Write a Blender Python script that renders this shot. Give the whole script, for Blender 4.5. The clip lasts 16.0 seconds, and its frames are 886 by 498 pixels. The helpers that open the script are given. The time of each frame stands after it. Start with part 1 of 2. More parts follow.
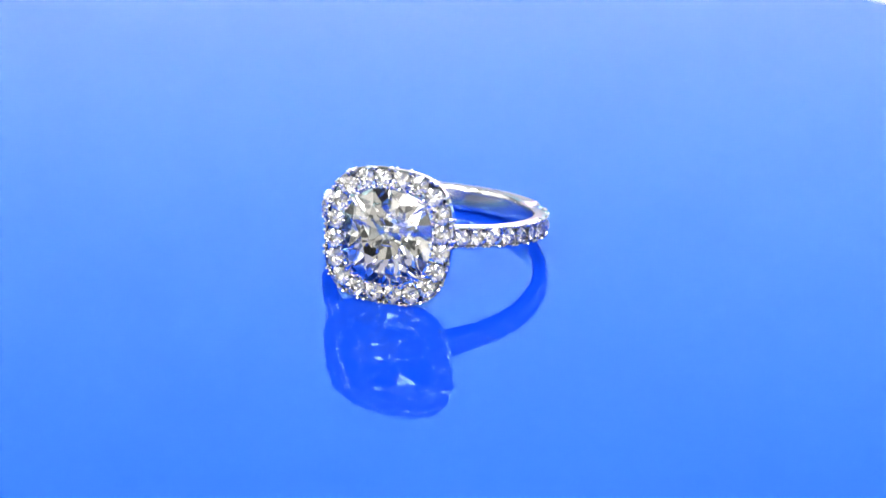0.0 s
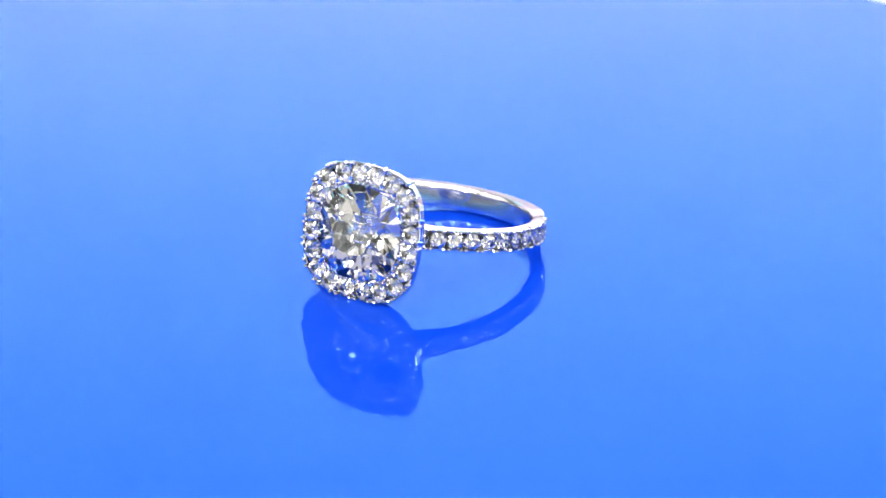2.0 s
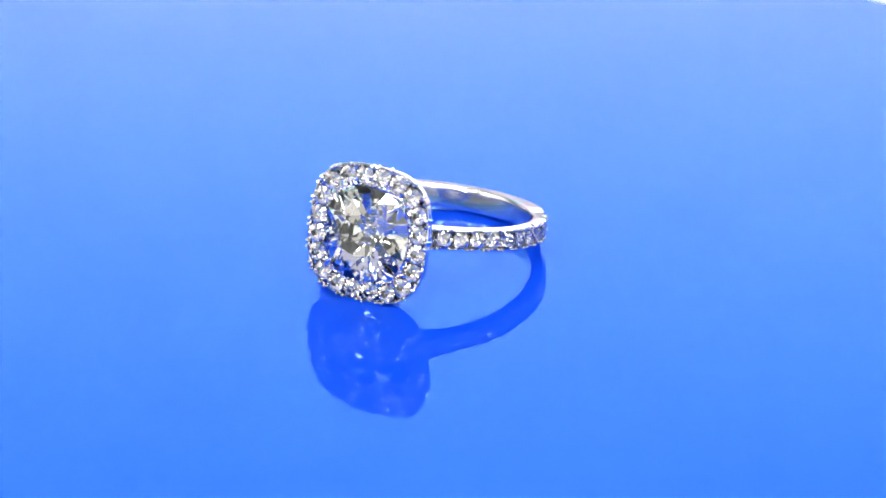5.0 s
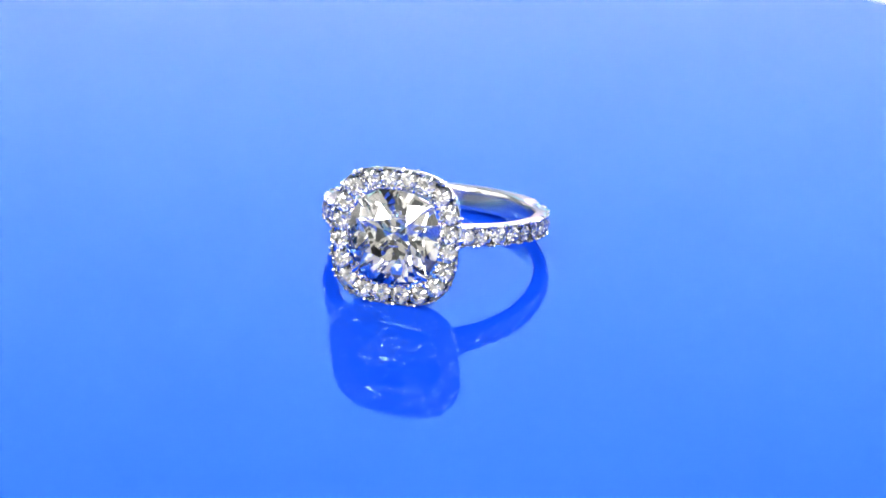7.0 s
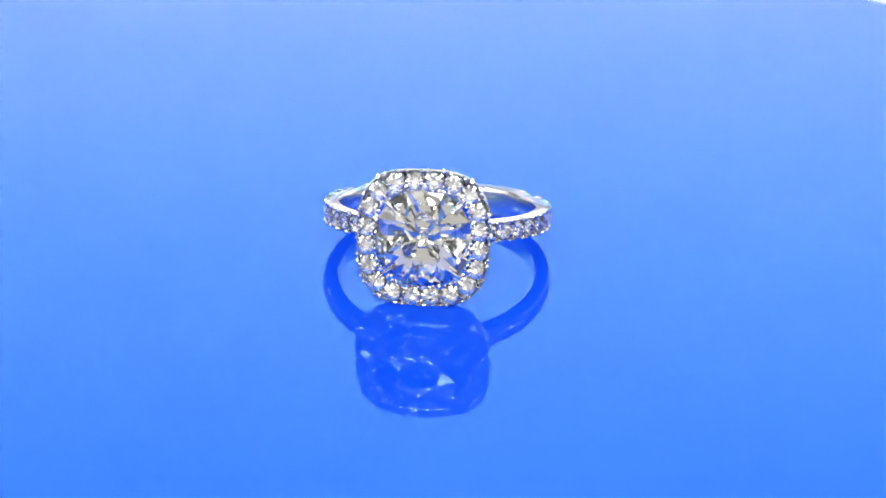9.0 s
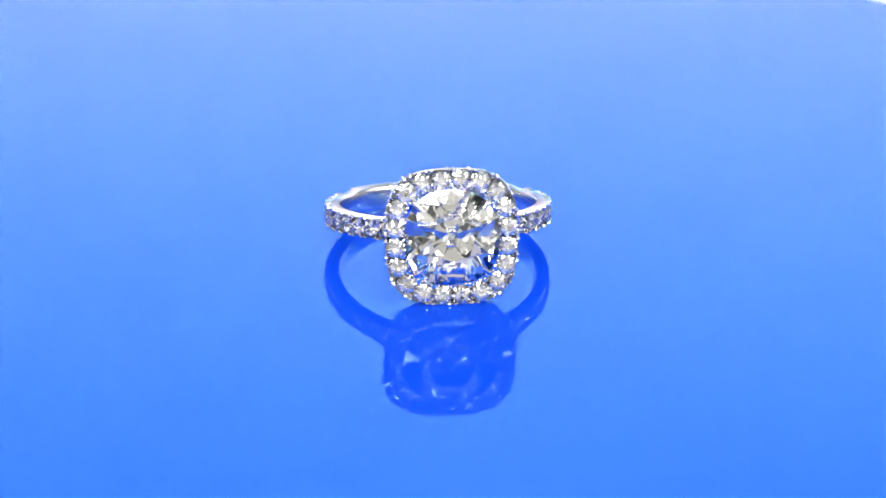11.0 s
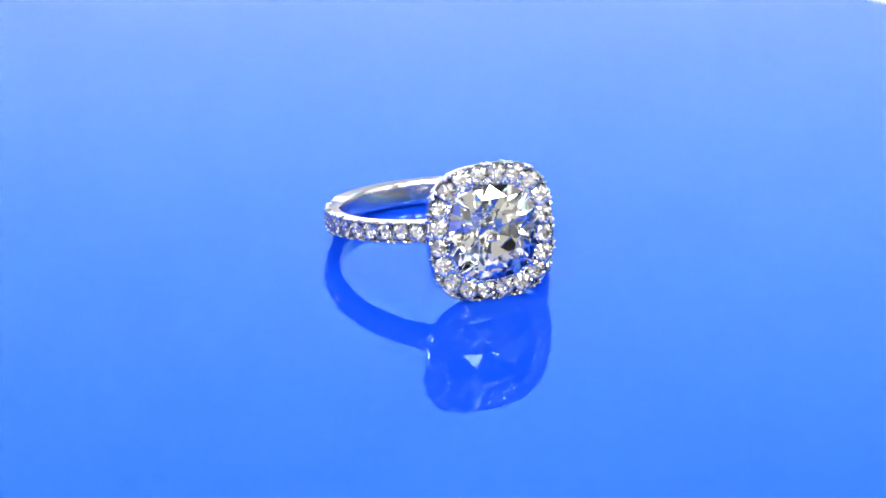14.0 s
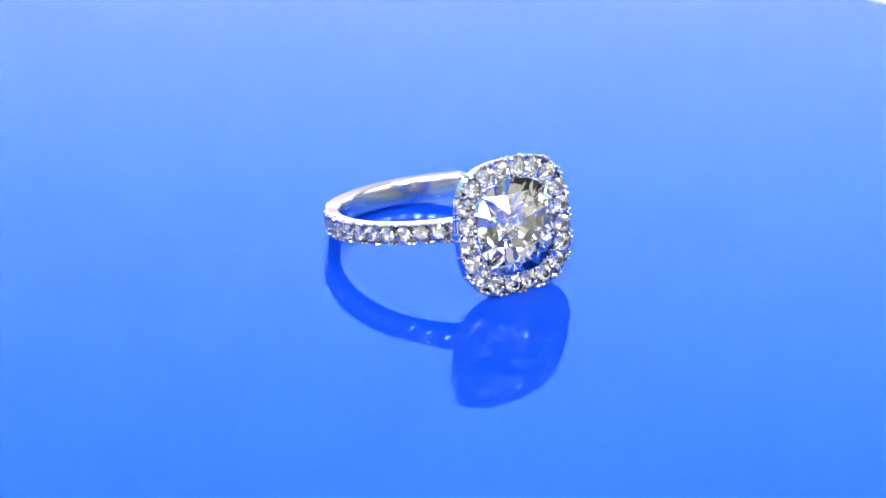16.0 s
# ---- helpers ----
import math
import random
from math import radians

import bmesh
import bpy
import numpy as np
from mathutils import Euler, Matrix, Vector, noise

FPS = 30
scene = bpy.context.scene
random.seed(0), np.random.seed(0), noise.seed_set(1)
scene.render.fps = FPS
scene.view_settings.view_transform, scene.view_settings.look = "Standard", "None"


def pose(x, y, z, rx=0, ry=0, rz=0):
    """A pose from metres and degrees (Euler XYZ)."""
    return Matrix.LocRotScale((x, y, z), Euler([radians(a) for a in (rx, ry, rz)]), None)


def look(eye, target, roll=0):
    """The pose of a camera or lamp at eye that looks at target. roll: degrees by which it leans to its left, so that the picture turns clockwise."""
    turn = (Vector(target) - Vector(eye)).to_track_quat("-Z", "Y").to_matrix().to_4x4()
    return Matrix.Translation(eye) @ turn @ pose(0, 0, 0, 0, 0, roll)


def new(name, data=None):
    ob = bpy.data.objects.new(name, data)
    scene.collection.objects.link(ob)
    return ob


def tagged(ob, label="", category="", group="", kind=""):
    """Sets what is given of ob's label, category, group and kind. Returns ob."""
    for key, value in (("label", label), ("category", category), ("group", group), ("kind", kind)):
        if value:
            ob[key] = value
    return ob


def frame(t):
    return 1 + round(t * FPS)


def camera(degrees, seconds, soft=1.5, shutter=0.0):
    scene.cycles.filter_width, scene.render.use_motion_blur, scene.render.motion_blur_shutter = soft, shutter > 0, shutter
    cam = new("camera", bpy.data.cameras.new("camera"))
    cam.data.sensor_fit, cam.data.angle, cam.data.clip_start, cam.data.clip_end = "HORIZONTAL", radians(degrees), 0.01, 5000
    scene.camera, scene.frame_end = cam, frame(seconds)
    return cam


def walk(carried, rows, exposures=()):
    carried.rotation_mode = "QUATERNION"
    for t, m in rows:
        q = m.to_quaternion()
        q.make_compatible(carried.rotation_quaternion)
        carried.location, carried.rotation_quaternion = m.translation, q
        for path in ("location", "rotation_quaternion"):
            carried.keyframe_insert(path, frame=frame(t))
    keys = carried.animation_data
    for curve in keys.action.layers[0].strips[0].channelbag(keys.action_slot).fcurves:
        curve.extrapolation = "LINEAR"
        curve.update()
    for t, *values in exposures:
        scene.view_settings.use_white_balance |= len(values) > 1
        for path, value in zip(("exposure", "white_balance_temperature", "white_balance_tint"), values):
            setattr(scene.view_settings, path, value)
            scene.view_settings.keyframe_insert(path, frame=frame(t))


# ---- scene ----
# A jewellery turntable: a round glossy blue disc, 160 mm across, turns a halo ring. The tent and lamps are added out of
# view; its backdrop has falloff painted in.
MM = 0.001

# ---- camera: stands still ----
cam = camera(10.0, 16.0, soft=1.5)
EYE = Vector((0.0, -0.42505, 0.18031))
AIM = EYE + Vector((0.0044338, 0.9202, -0.391424))
STAND = look(EYE, AIM, 0.57)
cam.data.dof.use_dof = True
cam.data.dof.focus_distance = 0.454
cam.data.dof.aperture_fstop = 36.0
walk(cam, [(0.0, STAND), (16.0, STAND)])

# ---- world and exposure ----
world = bpy.data.worlds.new("studio")
world.use_nodes = True
world.node_tree.nodes["Background"].inputs["Color"].default_value = (0.6, 0.65, 0.75, 1)
world.node_tree.nodes["Background"].inputs["Strength"].default_value = 0.05
scene.world = world
scene.view_settings.exposure = 0.0

PANEL_GLOW = 1.5      # added ceiling and side diffusers, out of view
LOW_GLOW = 0.72       # added wide softbox behind the camera
BAR_GLOW = 325.0        # added hidden bar at the foot of the back wall
SPOT_GLOW = 39.0     # round lamps added for sparkle


# ---- materials ----
def principled(name, color, rough, metal=0.0, **more):
    m = bpy.data.materials.new(name)
    m.use_nodes = True
    b = m.node_tree.nodes["Principled BSDF"]
    b.inputs["Base Color"].default_value = (*color, 1)
    b.inputs["Roughness"].default_value = rough
    b.inputs["Metallic"].default_value = metal
    for k, v in more.items():
        b.inputs[k.replace("_", " ")].default_value = v
    return m, m.node_tree.nodes, m.node_tree.links, b


def noise_node(nodes, links, scale, detail=3.0, rough=0.5):
    tc = nodes.new("ShaderNodeTexCoord")
    n = nodes.new("ShaderNodeTexNoise")
    n.inputs["Scale"].default_value = scale
    n.inputs["Detail"].default_value = detail
    n.inputs["Roughness"].default_value = rough
    links.new(tc.outputs["Object"], n.inputs["Vector"])
    return n


def spread(nodes, links, source, lo, hi):
    r = nodes.new("ShaderNodeMapRange")
    r.inputs["To Min"].default_value, r.inputs["To Max"].default_value = lo, hi
    links.new(source, r.inputs["Value"])
    return r.outputs["Result"]


def make_platinum(name, lo, hi):
    m, nodes, links, b = principled(name, (0.86, 0.85, 0.84), 0.1, 1.0)
    fine = noise_node(nodes, links, 1800.0, 4.0, 0.6)
    links.new(spread(nodes, links, fine.outputs["Fac"], lo, hi), b.inputs["Roughness"])
    wide = noise_node(nodes, links, 260.0, 2.0)
    bump = nodes.new("ShaderNodeBump")
    bump.inputs["Strength"].default_value = 0.06
    bump.inputs["Distance"].default_value = 0.0002
    links.new(wide.outputs["Fac"], bump.inputs["Height"])
    links.new(bump.outputs["Normal"], b.inputs["Normal"])
    return m


def make_diamond(name, tint):
    m = bpy.data.materials.new(name)
    m.use_nodes = True
    nodes, links = m.node_tree.nodes, m.node_tree.links
    nodes.remove(nodes["Principled BSDF"])
    g = nodes.new("ShaderNodeBsdfGlass")
    g.inputs["IOR"].default_value = 2.42
    g.inputs["Roughness"].default_value = 0.0
    g.inputs["Color"].default_value = (*tint, 1)
    links.new(g.outputs["BSDF"], nodes["Material Output"].inputs["Surface"])
    return m


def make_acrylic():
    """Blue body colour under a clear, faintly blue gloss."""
    m, nodes, links, b = principled("blue_acrylic", (0.004, 0.05, 0.6), 0.0)
    b.inputs["Specular IOR Level"].default_value = 0.0
    b.inputs["Roughness"].default_value = 1.0
    cloud = noise_node(nodes, links, 30.0, 3.0)
    mix = nodes.new("ShaderNodeMix")
    mix.data_type = "RGBA"
    mix.inputs["A"].default_value = (0.003, 0.053, 0.64, 1)
    mix.inputs["B"].default_value = (0.0035, 0.056, 0.67, 1)
    links.new(cloud.outputs["Fac"], mix.inputs["Factor"])
    links.new(mix.outputs["Result"], b.inputs["Base Color"])
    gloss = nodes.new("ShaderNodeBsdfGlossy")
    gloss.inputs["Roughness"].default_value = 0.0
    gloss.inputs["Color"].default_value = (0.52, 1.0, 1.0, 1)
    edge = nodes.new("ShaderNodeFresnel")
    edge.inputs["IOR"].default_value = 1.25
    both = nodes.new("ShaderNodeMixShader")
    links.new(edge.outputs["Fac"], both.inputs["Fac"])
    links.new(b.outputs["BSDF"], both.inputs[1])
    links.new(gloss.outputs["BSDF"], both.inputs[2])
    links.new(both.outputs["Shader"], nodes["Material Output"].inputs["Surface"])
    return m


def make_fabric(name, color, rough=0.9):
    m, nodes, links, b = principled(name, color, rough)
    weave = noise_node(nodes, links, 600.0, 4.0, 0.7)
    folds = noise_node(nodes, links, 5.0, 2.0)
    mix = nodes.new("ShaderNodeMix")
    mix.data_type = "RGBA"
    mix.inputs["A"].default_value = (*[c * 0.95 for c in color], 1)
    mix.inputs["B"].default_value = (*color, 1)
    links.new(folds.outputs["Fac"], mix.inputs["Factor"])
    links.new(mix.outputs["Result"], b.inputs["Base Color"])
    bump = nodes.new("ShaderNodeBump")
    bump.inputs["Strength"].default_value = 0.1
    bump.inputs["Distance"].default_value = 0.0005
    links.new(weave.outputs["Fac"], bump.inputs["Height"])
    links.new(bump.outputs["Normal"], b.inputs["Normal"])
    return m


def make_painted_backdrop(foot, upper):
    """A wall with light falloff painted in, from pale foot to bluer upper part."""
    m, nodes, links, b = principled("backdrop_painted_falloff", foot, 0.9)
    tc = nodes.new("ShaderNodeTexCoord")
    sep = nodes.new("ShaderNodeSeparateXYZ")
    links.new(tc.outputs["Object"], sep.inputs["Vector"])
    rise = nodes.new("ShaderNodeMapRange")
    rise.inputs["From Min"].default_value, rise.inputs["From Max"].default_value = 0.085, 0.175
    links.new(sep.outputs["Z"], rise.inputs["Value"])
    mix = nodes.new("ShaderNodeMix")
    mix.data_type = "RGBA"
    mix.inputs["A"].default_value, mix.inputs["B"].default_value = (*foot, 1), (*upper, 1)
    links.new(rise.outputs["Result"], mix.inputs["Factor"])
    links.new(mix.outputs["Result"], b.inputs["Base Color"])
    grain = noise_node(nodes, links, 400.0, 4.0, 0.7)
    bump = nodes.new("ShaderNodeBump")
    bump.inputs["Strength"].default_value = 0.05
    bump.inputs["Distance"].default_value = 0.0003
    links.new(grain.outputs["Fac"], bump.inputs["Height"])
    links.new(bump.outputs["Normal"], b.inputs["Normal"])
    return m


def make_glow(name, color, strength):
    m = bpy.data.materials.new(name)
    m.use_nodes = True
    nodes, links = m.node_tree.nodes, m.node_tree.links
    nodes.remove(nodes["Principled BSDF"])
    e = nodes.new("ShaderNodeEmission")
    e.inputs["Color"].default_value = (*color, 1)
    e.inputs["Strength"].default_value = strength
    links.new(e.outputs["Emission"], nodes["Material Output"].inputs["Surface"])
    return m


PLATINUM = make_platinum("polished_platinum", 0.1, 0.18)
BRIGHT = make_platinum("bright_cut_platinum", 0.0, 0.02)
DIAMOND = make_diamond("diamond", (1.0, 1.0, 1.0))
DIAMOND_WARM = make_diamond("old_cut_diamond", (1.0, 0.998, 0.985))
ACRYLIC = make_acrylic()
# The reflected glow's shift in hue and brightness is painted into these two colours.
PAINTED_BACKDROP = make_painted_backdrop((0.345, 0.297, 0.4), (0.285, 0.565, 0.65))
# Fabrics of the unseen walls; greys chosen for contrast in the stones.
TENT_GREY = make_fabric("unseen_grey_fabric", (0.25, 0.25, 0.25))
TENT_FRONT = make_fabric("unseen_front_grey", (0.35, 0.35, 0.35))
TABLE_WHITE = make_fabric("white_table_sheet", (0.82, 0.84, 0.86), 0.5)
PANEL = make_glow("fill_glow", (1.0, 0.98, 0.96), PANEL_GLOW)
PANEL_LOW = make_glow("front_fill_glow", (1.0, 0.975, 0.95), LOW_GLOW)
BAR = make_glow("fill_bar_glow", (1.0, 0.85, 0.88), BAR_GLOW)
SPARKLE = make_glow("sparkle_glow", (1.0, 0.97, 0.92), SPOT_GLOW)
HOUSING = principled("grey_housing", (0.3, 0.3, 0.31), 0.5)[0]


# ---- mesh helpers (shapes in millimetres) ----
def mesh_of(name, bm, material, smooth=None):
    bmesh.ops.recalc_face_normals(bm, faces=bm.faces[:])
    for v in bm.verts:
        v.co *= MM
    me = bpy.data.meshes.new(name)
    bm.to_mesh(me)
    bm.free()
    me.materials.append(material)
    if smooth is not None:
        for p in me.polygons:
            p.use_smooth = True
        me.set_sharp_from_angle(angle=radians(smooth))
    return me


def place(name, me, parent, m, label=""):
    ob = new(name, me)
    ob.parent = parent
    ob.matrix_basis = m
    return tagged(ob, label)


def part(name, bm, material, parent, label="", smooth=None, m=Matrix.Identity(4)):
    return place(name, mesh_of(name, bm, material, smooth), parent, m, label)


def at(x, y, z, rx=0, ry=0, rz=0):
    return pose(x * MM, y * MM, z * MM, rx, ry, rz)


def skin(bm, loops, closed=True):
    """Faces between loops of equal length; closed joins the last loop to the first."""
    rings = [[bm.verts.new(p) for p in loop] for loop in loops]
    n, k = len(rings[0]), len(rings)
    for i in range(k if closed else k - 1):
        a, b = rings[i], rings[(i + 1) % k]
        for j in range(n):
            bm.faces.new((a[j], a[(j + 1) % n], b[(j + 1) % n], b[j]))
    return rings


def box(bm, x0, x1, y0, y1, z0, z1):
    made = bmesh.ops.create_cube(bm, size=1)["verts"]
    for v in made:
        v.co = Vector((x0 + (v.co.x + 0.5) * (x1 - x0), y0 + (v.co.y + 0.5) * (y1 - y0), z0 + (v.co.z + 0.5) * (z1 - z0)))
    return made


def cushion(a, ex):
    """Radius of a rounded square of half width 1 in the direction a."""
    return (abs(math.cos(a)) ** ex + abs(math.sin(a)) ** ex) ** (-1 / ex)


def brilliant(girdle, table, crown, pavilion, culet, ex=2.0, wide=1.0, star=0.5, low=0.78, edge=0.03, uneven=0.0, fold=8):
    """A faceted stone: table up (+z), girdle round z = 0."""
    pts = []

    def add(r, z, a):
        k = cushion(a, ex) * r
        j = [random.uniform(-uneven, uneven) for _ in range(3)]
        pts.append(Vector((k * wide * math.cos(a) + j[0], k * math.sin(a) + j[1], z + (0.4 * j[2] if z < crown else 0.0))))

    step = math.pi / fold
    for i in range(fold):
        a, b = i * 2 * step, (i * 2 + 1) * step
        add(table, crown, a)
        add(girdle, edge * girdle, a)
        add(girdle, -edge * girdle, a)
        add(girdle * 0.995, edge * girdle, b)
        add(girdle * 0.995, -edge * girdle, b)
        rs = table + (girdle - table) * star
        add(rs, crown * (1 - (rs * math.cos(step) - table) / (girdle - table)) + 0.01 * crown, b)
        rp = girdle * (1 - low)
        add(max(culet, 0.02 * girdle), -pavilion, a)
        rl = rp + culet
        add(rl, -pavilion * (1 - (rl * math.cos(step) - culet) / (girdle - culet)) - 0.012 * pavilion, b)
    bm = bmesh.new()
    for p in pts:
        bm.verts.new(p)
    bmesh.ops.convex_hull(bm, input=bm.verts[:])
    loose = [v for v in bm.verts if not v.link_faces]
    bmesh.ops.delete(bm, geom=loose, context="VERTS")
    bmesh.ops.dissolve_limit(bm, angle_limit=radians(0.6), verts=bm.verts[:], edges=bm.edges[:])
    return bm


def bead(radius, height):
    """A small claw: a short post with a round head; +z is up."""
    bm = bmesh.new()
    n, rows = 8, []
    for r, z in ((0.8, -height), (1.0, -0.15 * radius), (0.97, 0.22 * radius), (0.8, 0.6 * radius), (0.56, 0.83 * radius), (0.28, 0.95 * radius)):
        rows.append([(r * radius * math.cos(2 * math.pi * i / n), r * radius * math.sin(2 * math.pi * i / n), z) for i in range(n)])
    rings = skin(bm, rows, closed=False)
    bm.faces.new(rings[-1])
    bm.faces.new(rings[0][::-1])
    return bm


def tube(path, radii, n=10, flat=1.0):
    """A tapered bent rod along the points of path."""
    bm = bmesh.new()
    loops = []
    for i, p in enumerate(path):
        p = Vector(p)
        d = (Vector(path[min(i + 1, len(path) - 1)]) - Vector(path[max(i - 1, 0)])).normalized()
        u = d.orthogonal().normalized()
        if abs(d.z) < 0.99:
            u = d.cross(Vector((0, 0, 1))).normalized()
        v = d.cross(u)
        loops.append([p + radii[i] * (math.cos(2 * math.pi * j / n) * u + flat * math.sin(2 * math.pi * j / n) * v) for j in range(n)])
    rings = skin(bm, loops, closed=False)
    bm.faces.new(rings[0][::-1])
    bm.faces.new(rings[-1])
    return bm


# ---- the tent: the table sheet and added, unseen walls ----
def wall(name, material, x0, x1, y0, y1, z0, z1):
    bm = bmesh.new()
    box(bm, x0, x1, y0, y1, z0, z1)
    return tagged(part(name, bm, material, None), kind="structure")


wall("table", TABLE_WHITE, -620, 620, -920, 320, -30, -6)
# Walls and ceiling are added out of view to shape the ring's reflections.
wall("wall_north", PAINTED_BACKDROP, -600, 600, 300, 320, -6, 800)
wall("wall_east", TENT_GREY, 600, 620, -900, 320, -6, 800)
wall("wall_west", TENT_GREY, -620, -600, -900, 320, -6, 800)
wall("wall_south", TENT_FRONT, -600, 600, -920, -900, -6, 800)
wall("ceiling", TENT_GREY, -620, 620, -920, 320, 800, 820)


def fill_panel(name, m, sx, sy, label, category, glow):
    thing = new(name)
    thing.matrix_basis = m
    bm = bmesh.new()
    box(bm, -sx - 12, sx + 12, -sy - 12, sy + 12, 0, 14)
    part("frame", bm, HOUSING, thing)
    bm = bmesh.new()
    box(bm, -sx, sx, -sy, sy, -4, -1)
    part("diffuser", bm, glow, thing, "glowing white diffuser of an added fill panel")
    return tagged(thing, label, category)


# Hidden bar, added to brighten the backdrop's foot for the disc's reflection.
def fill_bar(x, y, half):
    thing = new("fill_bar")
    thing.matrix_basis = at(x, y, -6)
    bm = bmesh.new()
    box(bm, -half, half, -14, 6, 0, 22)
    part("housing", bm, HOUSING, thing)
    bm = bmesh.new()
    box(bm, -half + 5, half - 5, 7, 9, 2, 20)
    part("tube", bm, BAR, thing, "glowing pinkish white tube of the added fill bar")
    return tagged(thing, "added unseen long fill bar on the white sheet facing the back", "light bar")


def sparkle_lamp(eye, aim, size):
    thing = new("sparkle_lamp")
    thing.matrix_basis = look(Vector(eye) * MM, Vector(aim) * MM)
    n = 32
    turn = [2 * math.pi * i / n for i in range(n)]

    def turned(rows):
        bm = bmesh.new()
        rings = skin(bm, [[(r * size * math.cos(a), r * size * math.sin(a), z * size) for a in turn] for r, z in rows], closed=False)
        bm.faces.new(rings[0])
        bm.faces.new(rings[-1])
        return bm

    part("shell", turned(((0.5, 1.6), (1.1, 1.2), (1.25, 0.0), (1.12, 0.0), (1.06, 0.3))), HOUSING, thing, smooth=30)
    part("lens", turned(((1.0, 0.28), (1.0, 0.2), (0.7, 0.1))), SPARKLE, thing, "glowing white lens of an added lamp")
    top = thing.matrix_basis.inverted() @ Vector((eye[0] * MM, eye[1] * MM, 0.8))
    part("stem", tube([(0, 0, 1.5 * size), tuple(top / MM)], (3, 3)), HOUSING, thing)
    return tagged(thing, "small grey round lamp added out of view for sparkle", "lamp", "round lamps")


# Unseen fill panels, added to brighten the disc, band and stones.
fill_panel("ceiling_fill", at(0, -120, 785), 260, 240, "added unseen white fill panel with a diffuser under the ceiling", "ceiling light", PANEL)
for side in (-1, 1):
    fill_panel("side_fill", at(side * 585, -120, 330, 0, side * 90, 0), 190, 230, "added unseen white fill panel on the grey side wall", "wall light", PANEL)
fill_panel("front_fill", at(0, -885, 400, 90, 0, 0), 550, 340, "added unseen wide white fill panel on the front wall", "wall light", PANEL_LOW)
fill_bar(90, 219, 330)
def hang(turned, high, away, size):
    """A lamp at a bearing from the front and a height, both in degrees as the ring sees them."""
    far = away * math.cos(radians(high))
    sparkle_lamp((far * math.sin(radians(turned)), -far * math.cos(radians(turned)), away * math.sin(radians(high))), (0, 0, 5), size)


# Lamps out of view; count and bearings are made up for sparkle.
for turned, high in ((-72, 36), (-50, 38), (-29, 38), (-10, 39), (9, 37), (27, 39), (49, 37), (71, 36), (-64, 55), (-41, 57), (-19, 56), (2, 57), (23, 56), (44, 57), (66, 55),
                     (-38, 28), (4, 29), (40, 27), (-25, 67), (30, 67)):
    hang(turned, high, 580, 25)


# ---- turntable disc ----
def turntable():
    thing = new("turntable_disc")
    bm = bmesh.new()
    n = 256
    turn = [2 * math.pi * i / n for i in range(n)]

    def turned(rows):
        return [[(r * math.cos(a), r * math.sin(a), z) for a in turn] for r, z in rows]

    rings = skin(bm, turned(((80.0, -6.0), (80.0, 0.0), (70.0, 0.0))), closed=False)
    bm.faces.new(rings[0][::-1])
    bm.faces.new(rings[-1])
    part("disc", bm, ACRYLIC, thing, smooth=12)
    bm = bmesh.new()
    skin(bm, turned(((80.02, -6.0), (80.5, -6.0), (80.8, -5.7), (80.8, -0.3), (80.7, -0.08), (80.5, -0.01), (80.02, 0.0))))
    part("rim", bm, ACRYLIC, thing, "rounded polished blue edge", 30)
    return tagged(thing, "round glossy blue acrylic disc turning under a ring", "turntable")


# ---- the ring ----
LIE = at(1.54, -0.34, 3.3, -12.3, 0, 0)     # lies on the edge of its head and the back of its band
INNER, OUTER, HALF = 8.87, 10.15, 0.98          # band
FACE = 12.7                                   # front of the halo's rims from the ring's middle
SX, SZ = 6.14, 6.32                            # half width and height of the halo
ROUND = 3.0
STONES = 20                                    # in the halo


SHOULDER = 46.0                                # nearer to the head the band runs out straight


def flare(phi):
    """How far the straight shoulders stand off the round band."""
    a = abs(phi)
    ease = min(max((a - 15.0) / 7.0, 0.0), 1.0)
    return ease * OUTER * (1 / math.cos(radians(max(0.0, SHOULDER - max(a, 20.0)))) - 1)


def outward(phi, r, z):
    """A pose on the band: +z points away from it; phi in degrees from the head."""
    side = Vector((math.sin(radians(phi)), -math.cos(radians(phi)), 0))
    lean = math.copysign(max(abs(phi), SHOULDER), phi)
    d = Vector((math.sin(radians(lean)), -math.cos(radians(lean)), 0))
    u = Vector((0, 0, 1))
    m = Matrix((u.cross(d), u, d)).transposed().to_4x4()
    m.translation = (side * (r + flare(phi)) + u * z) * MM
    return m


def askew(much=5.0):
    """A little turn of each small stone or claw in its seat."""
    return pose(0, 0, 0, random.uniform(-much, much), random.uniform(-much, much), random.uniform(0, 45))


def facing(x, z, y):
    """A pose on the head: +z points out of its front."""
    return at(x, y, z, 90, 0, 0)


def outline(k, y, n=128, ex=ROUND):
    pts = []
    for i in range(n):
        a = 2 * math.pi * i / n
        c = cushion(a, ex)
        pts.append((k * SX * c * math.cos(a), y, k * SZ * c * math.sin(a)))
    return pts


def along(k, count, shift):
    """Evenly spaced places along the halo: x, z and direction."""
    n = 2048
    pts = [Vector((p[0], p[2])) for p in outline(k, 0, n)]
    run = [0.0]
    for i in range(n):
        run.append(run[-1] + (pts[(i + 1) % n] - pts[i]).length)
    out, j = [], 0
    for i in range(count):
        s = (i + shift) / count * run[-1]
        while run[j + 1] < s:
            j += 1
        p, q = pts[j % n], pts[(j + 1) % n]
        out.append((p.x, p.y, math.atan2(q.y - p.y, q.x - p.x)))
    return out


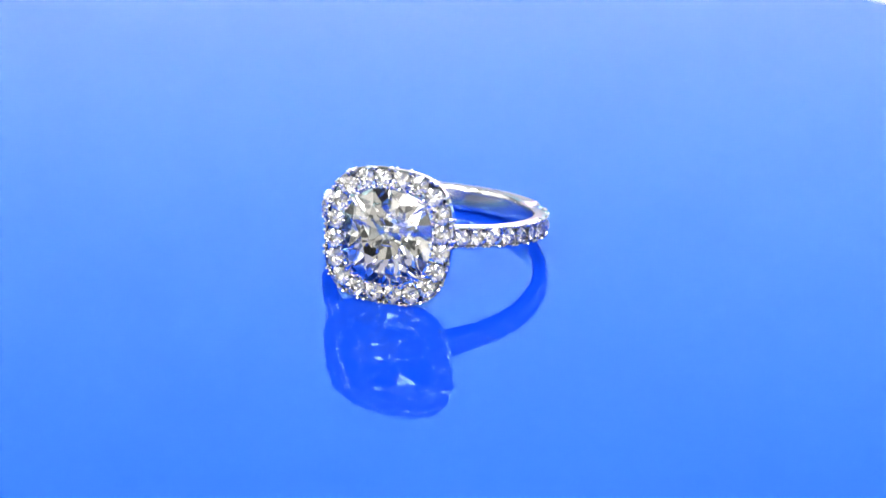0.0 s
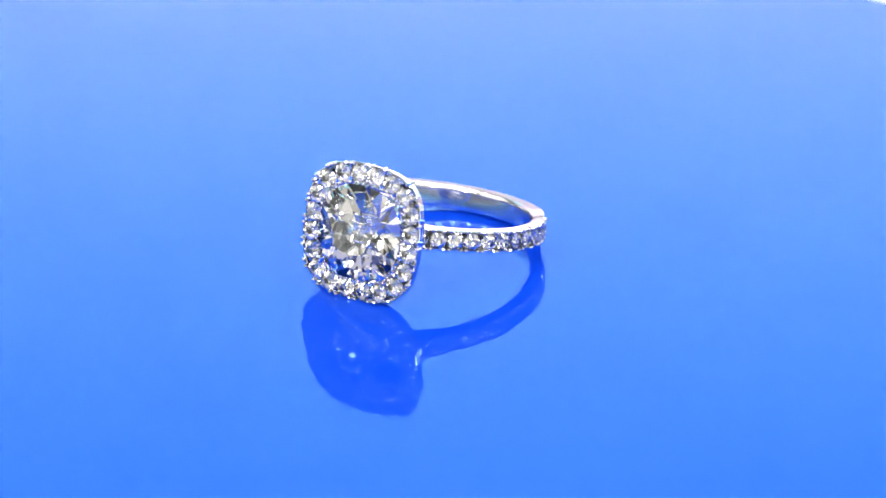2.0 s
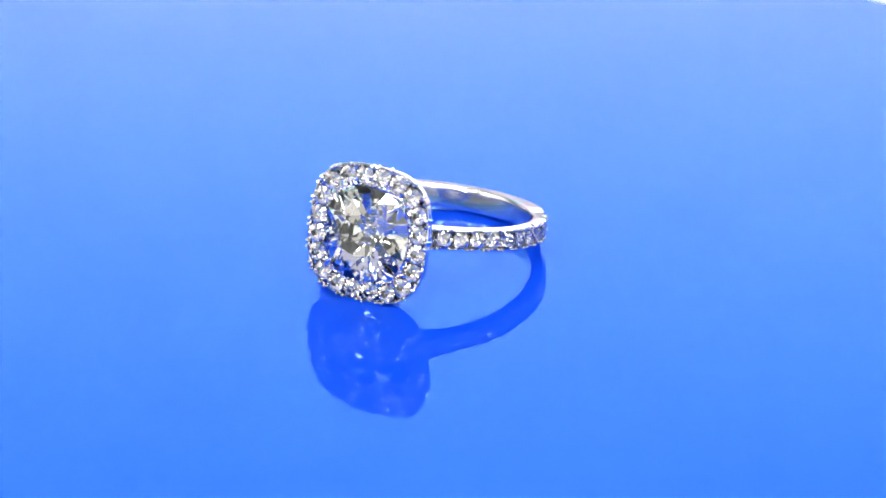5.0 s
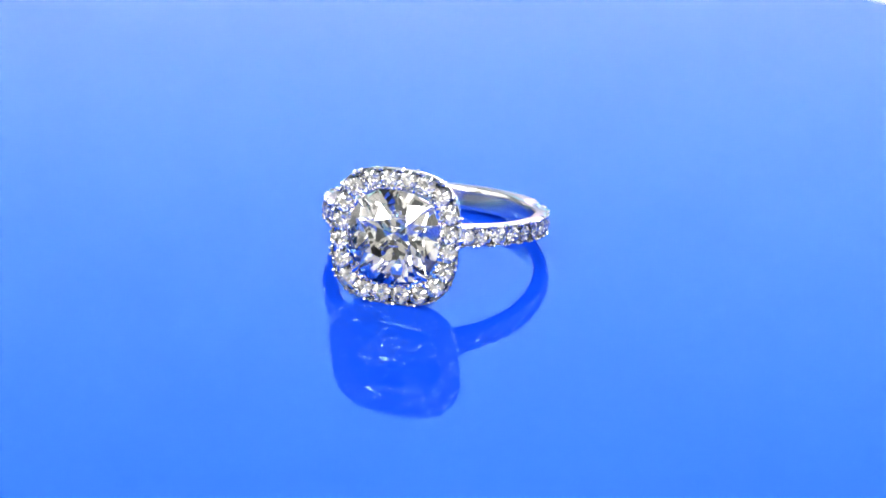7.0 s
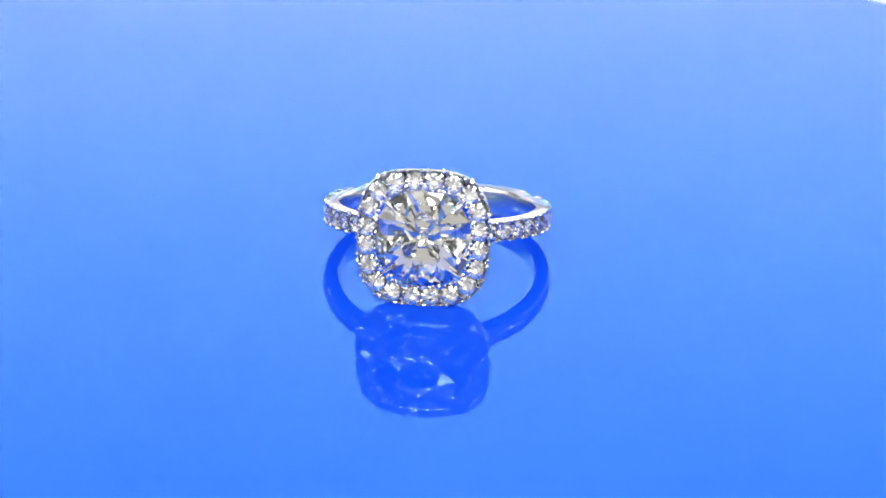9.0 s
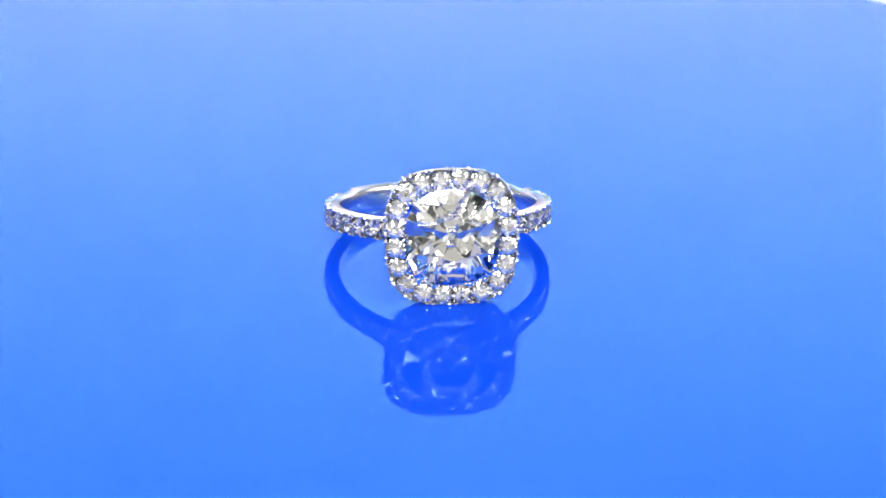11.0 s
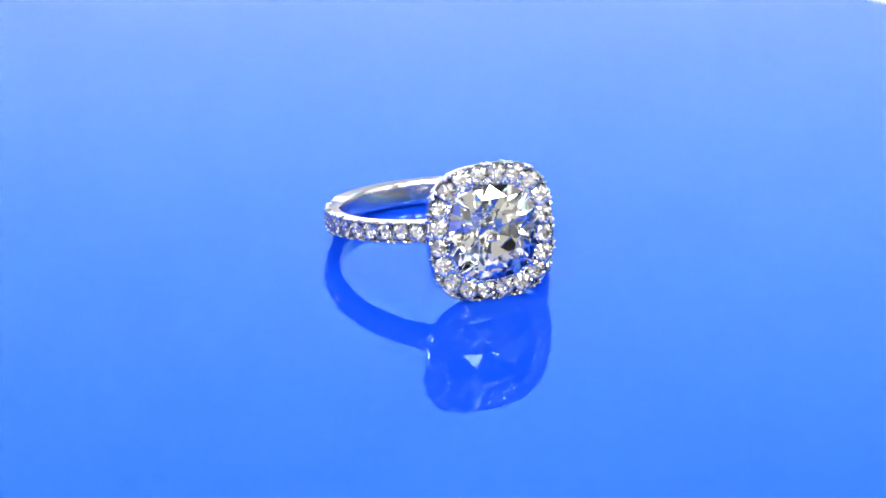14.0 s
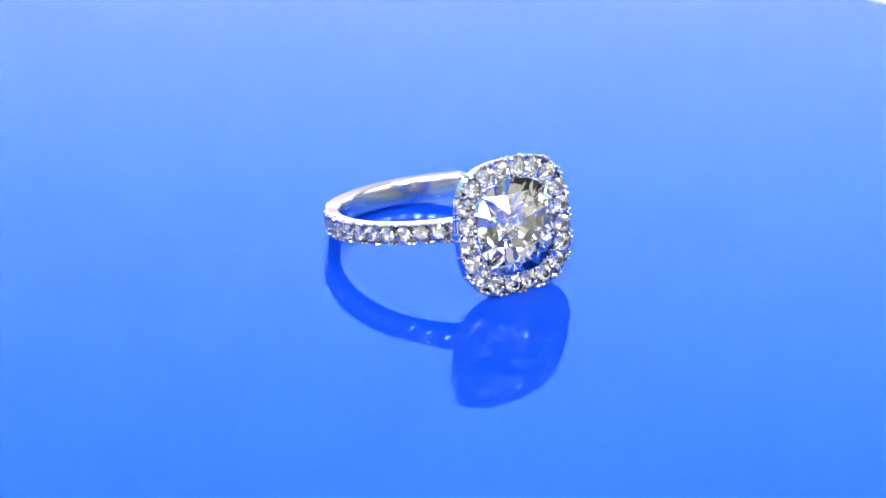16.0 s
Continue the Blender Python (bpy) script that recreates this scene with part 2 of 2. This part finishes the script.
def diamond_ring():
    thing = new("diamond_ring")

    # band: two thin rims with a trough for the stones
    def band_profile(phi):
        solid = min(max((abs(phi) - 127.0) / 8.0, 0.0), 1.0)
        out = OUTER + 0.2 * solid + flare(phi)
        tall = HALF + 0.11 * solid
        low = [(out - 0.2 + 0.1 * solid, -tall), (out - 0.03, -tall + 0.07), (out, -0.8)]
        trough = [(out - 0.4 + 0.4 * solid, -0.68), (out - 0.72 + 0.74 * solid, -0.3)]
        half = [(INNER, -0.66), (INNER + 0.04, -tall + 0.12), (INNER + 0.14, -tall)] + low + trough
        return half + [(r, -z) for r, z in reversed(half)]

    bm = bmesh.new()
    n = 240
    turn = [-180.0 + 360.0 * i / n for i in range(n)]
    rows = [band_profile(phi) for phi in turn]
    skin(bm, [[(row[j][0] * math.sin(radians(phi)), -row[j][0] * math.cos(radians(phi)), row[j][1]) for phi, row in zip(turn, rows)] for j in range(len(rows[0]))])
    band = part("band", bm, PLATINUM, thing, "polished white metal band", 35, LIE)
    stone = mesh_of("band_stone", brilliant(0.78, 0.34, 0.27, 0.66, 0.0, uneven=0.012, fold=11), DIAMOND)
    claw = mesh_of("band_claw", bead(0.19, 0.4), BRIGHT)
    pitch = 9.05
    for side in (-1, 1):
        for k in range(12):
            phi = side * (24.0 + pitch * k)
            place("small_diamond", stone, band, outward(phi, 10.1, 0) @ askew())
            for off in (-0.5 * pitch - 1.25, -0.5 * pitch + 1.25):
                for z in (-0.86, 0.86):
                    place("claw", claw, band, outward(phi + side * off, 10.14, z) @ askew(14))

    # halo: outer wall, inner wall and a floor between them
    def strip(k0, k1, y0, y1, ease, ex0, ex1):
        bm = bmesh.new()
        loops = [outline(k1, y1 + ease, ex=ex1), outline(k1 - ease / 6, y1, ex=ex1), outline(k0 + ease / 6, y1, ex=ex0), outline(k0, y1 + ease, ex=ex0),
                 outline(k0, y0, ex=ex0), outline(k1, y0, ex=ex1)]
        skin(bm, loops)
        return bm

    halo = part("halo", strip(0.935, 0.97, -FACE + 0.5, -FACE + 0.1, 0.05, ROUND, ROUND), BRIGHT, thing, "square white metal halo rim", 35, LIE)
    part("halo_floor", strip(0.76, 0.95, -FACE + 1.0, -FACE + 0.78, 0.02, ROUND, ROUND), BRIGHT, halo, smooth=35)
    stone = mesh_of("halo_stone", brilliant(0.89, 0.36, 0.31, 0.72, 0.0, uneven=0.02, fold=11), DIAMOND)
    claw = mesh_of("halo_claw", bead(0.2, 0.7), BRIGHT)
    for x, z, a in along(0.82, STONES, 0.5):
        place("halo_diamond", stone, halo, facing(x, z, -FACE - 0.05) @ askew())
    for off in (-0.14, 0.14):
        for x, z, a in along(0.957, STONES, off % 1.0):
            place("claw", claw, halo, facing(x, z, -FACE - 0.12) @ askew(14))
    claw = mesh_of("inner_claw", bead(0.16, 1.2), BRIGHT)
    for x, z, a in along(0.688, 3 * STONES, 0.3):
        place("claw", claw, halo, facing(x, z, -FACE - random.uniform(0.05, 0.16)) @ askew(14))

    # centre stone with four claws
    part("center_diamond", brilliant(4.28, 1.95, 1.3, 3.4, 0.33, ex=2.45, star=0.55, low=0.68, edge=0.004, uneven=0.09), DIAMOND_WARM, thing,
         "large cushion cut clear diamond", None, LIE @ facing(0, 0, -13.05))
    for sx in (-1, 1):
        for sz in (-1, 1):
            path = [(sx * r * 0.7071, -y, sz * r * 0.7071) for r, y in ((2.0, 9.8), (3.2, 10.8), (4.5, 12.4), (4.72, 13.1), (4.6, 13.55), (4.2, 13.85), (3.65, 14.12))]
            part("claw_prong", tube(path, (0.38, 0.34, 0.3, 0.3, 0.27, 0.21, 0.07)), PLATINUM, thing, "pointed white metal claw", 50, LIE)

    # gallery below the halo
    def loop_at(k, y0, y1):
        bm = bmesh.new()
        skin(bm, [outline(k, y0), outline(k + 0.05, y0), outline(k + 0.05, y1), outline(k, y1)])
        return bm

    part("gallery_rail", loop_at(0.5, -10.6, -11.0), PLATINUM, thing, "", 35, LIE)
    return tagged(thing, "white metal ring with a cushion diamond and diamond halo", "ring")


disc = turntable()
jewel = diamond_ring()


# ---- what moves: the disc swings back at 3.25 s, the ring rides on it ----
def swing(t):
    rest = max(abs(t - 3.25) - 0.39, 0.0)
    return -5.88 + 5.6595 * (rest - 5.36)


def motions():
    times = [0.25 * i for i in range(11)] + [2.6, 2.7, 2.8, 2.9, 3.0, 3.25, 3.5, 3.6, 3.7, 3.8, 3.9] + [4.0 + 0.25 * i for i in range(49)]
    rows = [(t, pose(0, 0, 0, 0, 0, swing(t))) for t in times]
    walk(disc, rows)
    walk(jewel, rows)


motions()
